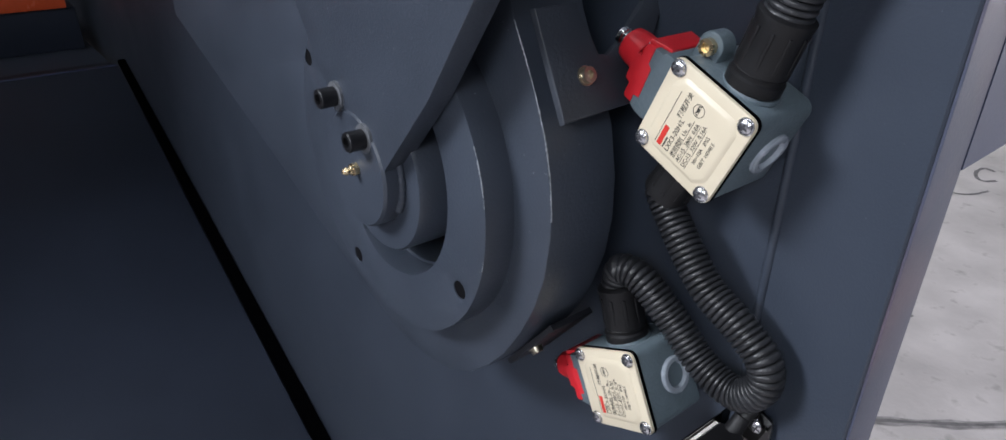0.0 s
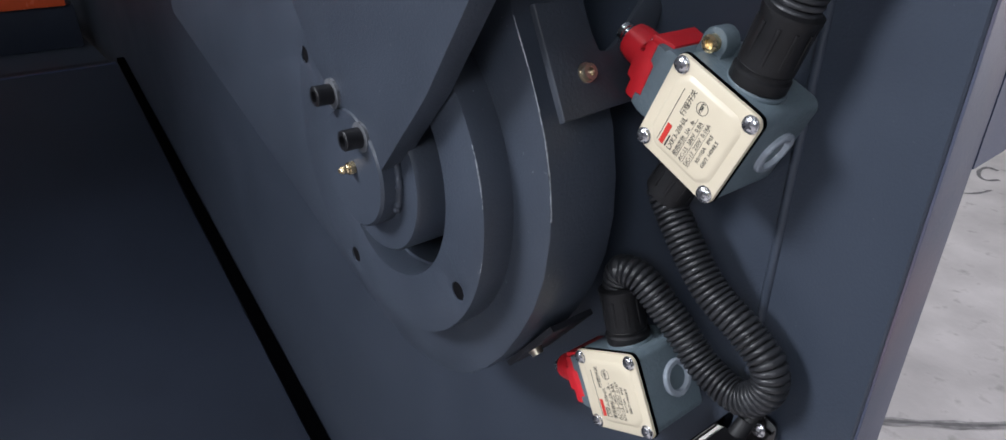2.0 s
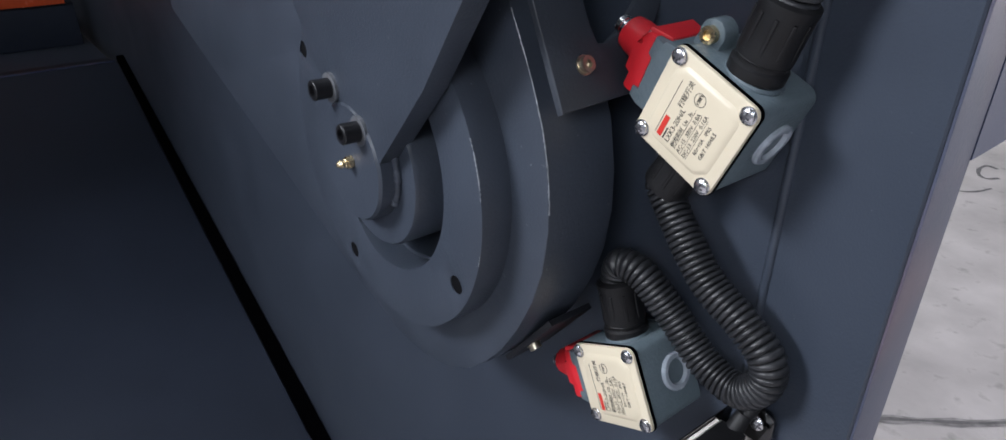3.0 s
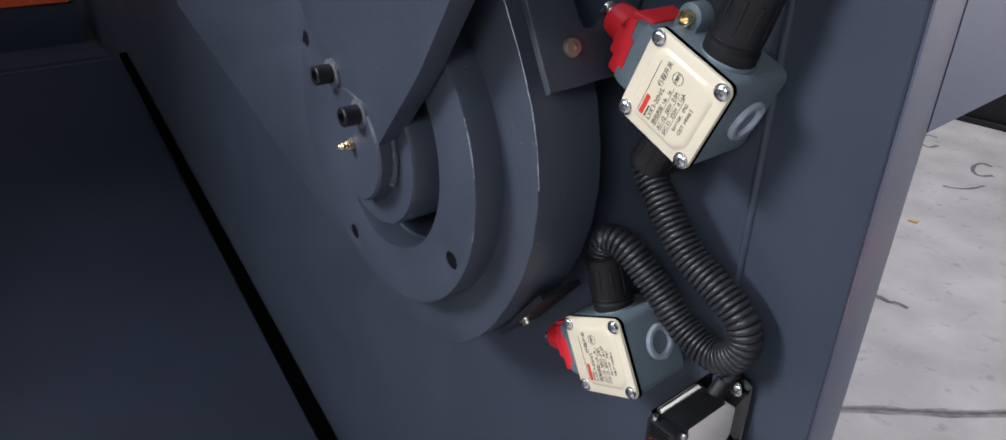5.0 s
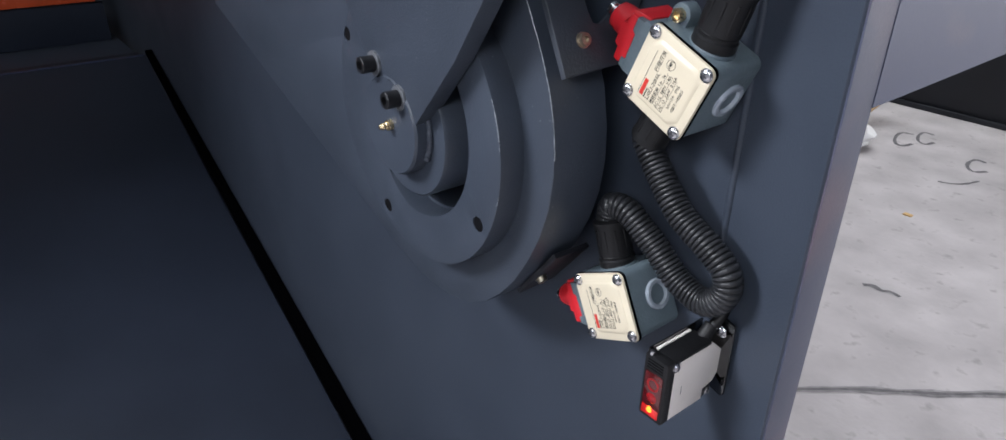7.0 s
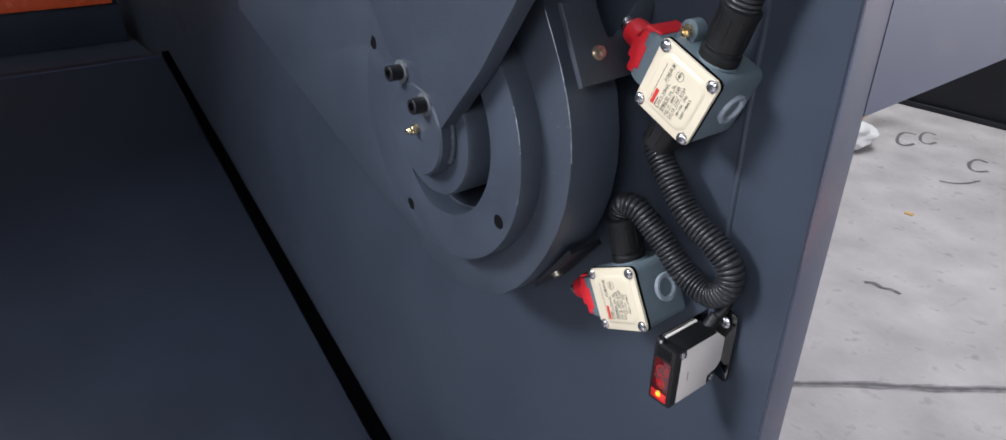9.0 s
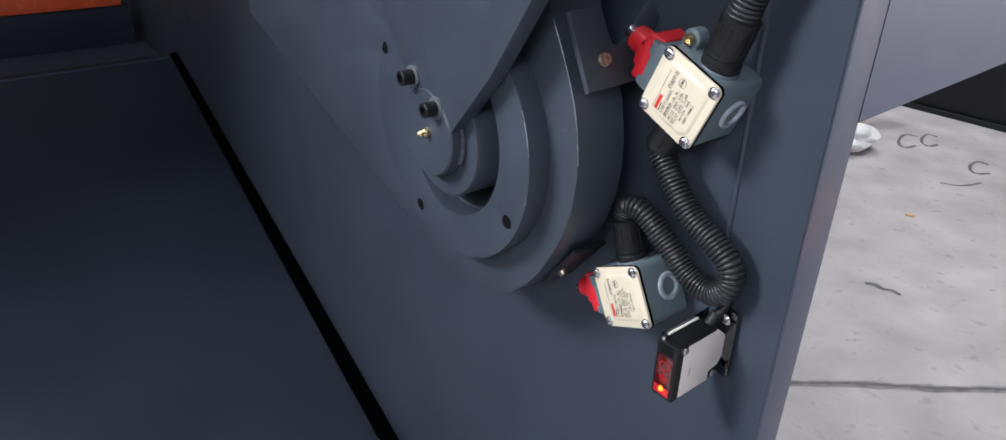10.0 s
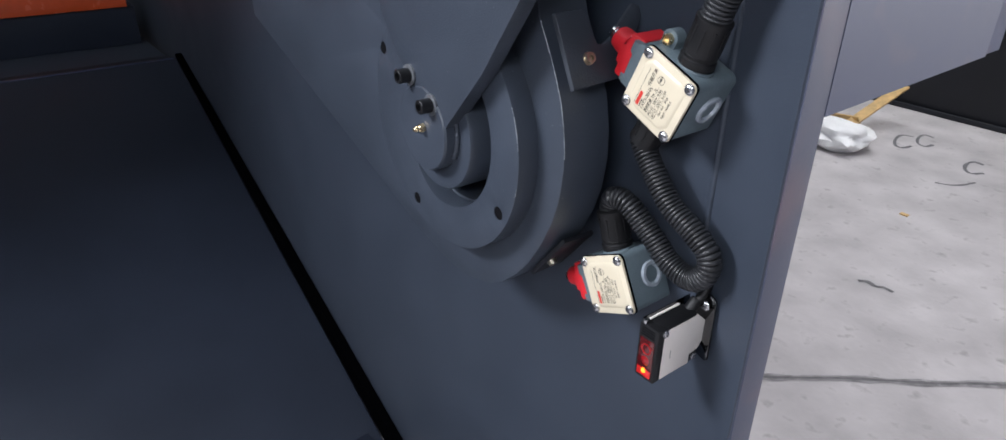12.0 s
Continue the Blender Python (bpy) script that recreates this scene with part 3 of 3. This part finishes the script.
# black bars paint the shade inside the vents
for k in range(4):
    part("vent_slit", box((SX0 + 0.003, SY0 - 0.0004, SZ1 - 0.0095 + k * 0.0022), (SX1 - 0.003, SY0 + 0.001, SZ1 - 0.0087 + k * 0.0022)), HOLE_SHADE, front)
part("top_label", box((SX0 + 0.0003, SY0 + 0.010, SZ1 - 0.004), (SX0 + 0.0026, SY1 - 0.016, SZ1 + 0.0002), 0.0004), WHITE, sensor, "white case rim beside the black cap")
ring = prism(circle(SX0 + 0.0098, SZ0 + 0.030, 0.0052, 28), SY0 - 0.0010, SY0 - 0.0002, [circle(SX0 + 0.0098, SZ0 + 0.030, 0.0036, 28)], 0.0002)
part("lens_optic", ring, LENS_GLOW, front, "brighter red optic ring behind the window")
part("lens_optic", lathe((SX0 + 0.0098, SY0 - 0.0006, SZ0 + 0.0185), (0, -1, 0), [(0.0042, 0), (0.0034, 0.0006), (0, 0.0009)], 24), LENS_GLOW, front, "brighter red optic behind the window")
part("lens_base", box((SX0 + 0.0026, SY0 - 0.0009, SZ0 + 0.0034), (SX1 - 0.0024, SY0, SZ0 + 0.0105), 0.0004), LENS_LIT, front, "red window lit by the indicator")
part("cap_bolt", cyl((SX0 + 0.004, SY0 + 0.002, SZ1), (0, 0, 1), 0.002, 0.0035, 12, 0.0004), STEEL, sensor)
part("cable_boot", cyl((-0.006, SY1 - 0.013, SZ1 - 0.004), (0.1, 0.55, 0.83), 0.0056, 0.012, 18, 0.0006, 0.0048), PLASTIC, sensor, "ribbed black cable boot")
part("side_print", box((SX1 + 0.0002, SY0 + 0.018, SZ0 + 0.018), (SX1 + 0.0003, SY0 + 0.0185, SZ0 + 0.026)), INK, sensor)
pan_screw((SX1 + 0.0004, SY0 + 0.0085, SZ1 - 0.0045), (1, 0, 0), 0.0027, sensor, "case_screw")
pan_screw((SX1, SY1 - 0.0112, SZ0 + 0.005), (1, 0, 0), 0.0026, sensor, "case_screw")
tilt = Matrix.Translation((0.0, -0.0035, 0.0)) @ Matrix.Rotation(radians(-14), 4, "Z")
part("bracket", prism(rounded(-0.010, 0.612, 0.0125, 0.674, 0.004), -0.0018, 0.0, (), 0.0004, frame_m=tilt), CHROME, sensor, "bright steel mounting bracket")
pan_screw((0.0015, -0.0055, 0.663), (0.38, -0.92, 0), 0.0040, sensor, "mounting_screw")
part("side_tab", box((SX0 - 0.0012, SY0 + 0.004, SZ0 + 0.002), (SX0 - 0.0002, -0.004, SZ1 + 0.002), 0.0004), CHROME, sensor)
part("cable", tube([(-0.006, SY1 - 0.012, SZ1 - 0.006), (-0.004, SY1 - 0.006, SZ1 + 0.004), (-0.002, SY1 + 0.002, SZ1 + 0.016), (-0.008, SY1 + 0.001, 0.692)], 0.0038, 0.003, 14), PLASTIC, sensor, "black sensor cable")

# ---- stop brackets on the cam's rim ----
def rim_plate(name, at, angle, shape, thick, label, mat):
    """A flat plate lying on the rim: shape in (depth from at, along the rim)."""
    th = radians(angle)
    m = Matrix(((0, math.cos(th), -math.sin(th), at[0]), (1, 0, 0, at[1]), (0, math.sin(th), math.cos(th), at[2]), (0, 0, 0, 1)))
    t = thing(name, at, label, "bracket", "stop brackets")
    part("plate", prism(shape, thick, 0.0, (), 0.0007, frame_m=m), mat, t)
    part("screw", lathe(m @ Vector((0, thick, 0)), m.to_3x3() @ Vector((0, 1, 0)), [(0, 0), (0.0052, 0), (0.0052, 0.001), (0.0042, 0.001), (0.0042, 0.004), (0.0022, 0.004), (0.0022, 0.0015), (0, 0.0015)], 20), DULL_ZINC, t, "yellowish zinc socket screw")
    return t


rim_plate("stop_bracket", (-0.1050, -0.058, 0.851), 25.0, [(-0.021, -0.021), (0.036, -0.019), (0.046, -0.002), (0.056, 0.013), (0.065, 0.023), (0.071, 0.031), (0.060, 0.036), (0.046, 0.026), (0.030, 0.014), (0.019, 0.0085), (0.0130, 0.0095), (0.006, 0.037), (-0.022, 0.037)], 0.004, "slate-grey steel stop bracket screwed to the rim", PAINT_MID)
# black here stands in for the wheel's shadow on the bracket
rim_plate("stop_bracket", (-0.1415, -0.052, 0.6575), -38.0, [(-0.009, -0.026), (0.026, -0.022), (0.030, 0.036), (-0.008, 0.041)], 0.004, "steel stop bracket darkened for shade under the cam wheel", NIGHT)


# ---- sloping cover, orange bar and deck ----
cover = thing("sloping_cover", (-1.2, -0.6, 0.0), "slate sloping sheet-metal cover, darkened for shade", "cover")
bm = bmesh.new()
sec = [(-0.615, -0.009), (-1.71, 0.505), (-1.73, 0.505), (-0.640, -0.012)]
f = [bm.verts.new((x, -1.6, z)) for x, z in sec]
b = [bm.verts.new((x, -0.012, z)) for x, z in sec]
bm.faces.new(f), bm.faces.new(b)
for k in range(4):
    bm.faces.new((f[k], f[(k + 1) % 4], b[(k + 1) % 4], b[k]))
part("slope_sheet", bevelled(bm, 0.003), PAINT_DARK, cover)
part("end_deck", box((-3.2, -1.6, 0.44), (-1.735, -0.012, 0.490), 0.003), PAINT, cover)
part("edge_lip", box((-1.7225, -1.6, 0.5035), (-1.7125, -0.014, 0.5085), 0.001), PAINT_BEAM, cover)
# black strip stands in for the dark gap behind the lip
part("gap_shade", box((-1.80, -1.6, 0.488), (-1.742, -0.014, 0.497), 0.002), NIGHT, cover, "black strip painting the shaded gap")
# black strip laid between the cover's edge and the panel
strip_bm = bmesh.new()
strip_sec = [(-0.615, -0.009), (-1.72, 0.508), (-1.715, 0.518), (-0.590, 0.030)]
f = [strip_bm.verts.new((x, -0.010, z)) for x, z in strip_sec]
b = [strip_bm.verts.new((x, 0.006, z)) for x, z in strip_sec]
strip_bm.faces.new(f), strip_bm.faces.new(b)
for k in range(4):
    strip_bm.faces.new((f[k], f[(k + 1) % 4], b[(k + 1) % 4], b[k]))
part("edge_strip", bevelled(strip_bm, 0.003), GASKET, cover, "black strip along the cover edge")
part("back_rail", box((-2.3, -1.6, 0.490), (-2.02, -0.03, 0.600), 0.004), PAINT_DARK, cover)
bar = thing("orange_bar", (-2.05, -0.8, 0.600), "glossy orange painted steel channel bar", "bar")
part("bar_face", box((-2.02, -1.6, 0.600), (-2.0, -0.05, 0.665), 0.004), ORANGE, bar)
part("bar_lip", box((-2.10, -1.6, 0.687), (-2.03, -0.07, 0.705), 0.003), ORANGE, bar)
part("bar_web", box((-2.10, -1.6, 0.600), (-2.0203, -0.07, 0.687), 0.003), ORANGE, bar)

# ---- beyond: black machine base, litter and marks ----
base = thing("black_machine", (-0.5, 3.4, 0), "black painted machine base standing on the floor", "machine base")
part("base_block", box((-2.6, 2.86, 0.0), (1.5, 4.2, 1.1), 0.006), NIGHT, base)
part("kick_plate", box((-2.6, 2.84, 0.0), (1.5, 2.858, 0.022), 0.004), NIGHT, base)


def strip(points, w, z=0.0012, step=0.02):
    """A flat ribbon on the floor, w wide at its middle."""
    line = spline([(x, y, z) for x, y in points], step)
    bm = bmesh.new()
    pairs = []
    for i, p in enumerate(line):
        t = (line[min(i + 1, len(line) - 1)] - line[max(i - 1, 0)]).normalized()
        side = Vector((-t.y, t.x, 0)) * (w / 2) * (0.75 + 0.5 * noise.noise(p * 25))
        pairs.append((bm.verts.new(p + side), bm.verts.new(p - side)))
    for (a, b), (c, d) in zip(pairs, pairs[1:]):
        bm.faces.new((a, b, d, c))
    return bm


JOINT_LINE = [(-0.48, 0.55), (-0.31, 0.735), (-0.2, 0.875), (-0.08, 1.01), (0.012, 1.125), (0.3, 1.42), (1.2, 2.3)]
joint = tagged(part("floor_joint", strip(JOINT_LINE, 0.026), JOINT), "dark uneven joint line in the concrete floor", "joint", kind="structure")
part("joint_gap", strip(JOINT_LINE, 0.0095, 0.0018), MARK, joint)
for line in ([(-0.824, 2.499), (-0.862, 2.483), (-0.856, 2.418), (-0.826, 2.351), (-0.793, 2.339), (-0.78, 2.391)], [(-0.773, 2.558), (-0.81, 2.557), (-0.806, 2.499), (-0.779, 2.44), (-0.746, 2.428), (-0.735, 2.478)], [(-0.53, 2.41), (-0.564, 2.414), (-0.571, 2.364), (-0.552, 2.309), (-0.523, 2.29), (-0.496, 2.328)]):
    tagged(part("floor_mark", strip(line, 0.016, 0.0012, 0.006), MARK), "dark curved rubber mark on the concrete floor", "mark", "floor marks")
tagged(part("floor_mark", strip([(-0.565, 2.101), (-0.525, 2.12), (-0.498, 2.157), (-0.48, 2.218)], 0.012, 0.0012, 0.006), MARK), "thin dark scratch on the concrete floor", "mark", "floor marks")
tagged(part("floor_mark", strip([(-0.392, 1.271), (-0.374, 1.286), (-0.35, 1.282), (-0.334, 1.294), (-0.306, 1.29)], 0.018, 0.0012, 0.003), MARK), "short dark scuff on the concrete floor", "mark", "floor marks")
tagged(part("wood_chip", box((-0.52, 1.755, 0.0), (-0.495, 1.772, 0.004), 0.001), STRAW), "small pale wood chip on the floor", "wood chip")

# crumpled bag with packing slats
bag = bmesh.new()
bmesh.ops.create_icosphere(bag, subdivisions=4, radius=1.0)
for v in bag.verts:
    d = 1 + 0.35 * noise.noise(v.co * 1.7) + 0.07 * noise.noise(v.co * 4.3)
    v.co = Vector((v.co.x * 0.16 * d, v.co.y * 0.11 * d, max(0.0, 0.045 + v.co.z * 0.055 * d)))
bmesh.ops.translate(bag, verts=bag.verts, vec=(-0.98, 2.16, 0.0))
tagged(part("plastic_bag", bag, BAG), "crumpled white plastic bag on the floor", "bag")
for a, b, w in (((-1.16, 2.44, 0.01), (-0.99, 2.36, 0.05), 0.018), ((-1.02, 2.30, 0.02), (-0.96, 2.62, 0.16), 0.022)):
    va, vb = Vector(a), Vector(b)
    m = Matrix.Translation(va) @ turn_to(vb - va)
    slat = box((-w, -0.004, 0.0), (w, 0.004, (vb - va).length), 0.001)
    bmesh.ops.transform(slat, matrix=m, verts=slat.verts)
    tagged(part("packing_slat", slat, STRAW), "pale yellow packing slat by the bag", "slat", "packing slats")

# worn bright edges on the cam and its ring, and the weld at the pin
def worn_edge(points, parent, gaps):
    line = spline(points, 0.0012)
    run = []
    for i, p in enumerate(line):
        keep = noise.noise(p * 22 + Vector((3, 1, 7))) > gaps
        if keep:
            run.append(p + Vector((0, noise.noise(p * 400) * 0.0003, 0)))
        if (not keep or i == len(line) - 1) and run:
            if len(run) > 3:
                part("worn_edge", tube(run, lambda s: 0.00025 + 0.00065 * abs(noise.noise(Vector((s * 300, 1, 2)))), 0.0015, 6), WORN, parent, "bare metal worn along the edge")
            run = []


worn_edge([(x, -0.0787, z) for x, z in right[2:8]], cam_wheel, 0.02)
worn_edge([(AX + 0.1192 * math.cos(radians(a)), -0.0998, AZ - 0.003 + 0.1192 * math.sin(radians(a))) for a in range(40, -20, -6)], cam_wheel, 0.1)
bead = [(AX + (0.0405 + 0.0012 * noise.noise(Vector((a * 0.9, 0, 0)))) * math.cos(radians(a)), -0.107 + 0.003 * noise.noise(Vector((a * 0.4, 5, 0))), AZ + 0.0405 * math.sin(radians(a))) for a in range(40, -40, -5)]
part("weld_bead", tube(bead, lambda q: 0.0022 + 0.0022 * abs(noise.noise(Vector((q * 210, 4, 1)))), 0.0012, 12), PAINT_CAM, hub, "lumpy painted weld bead", smooth=60)
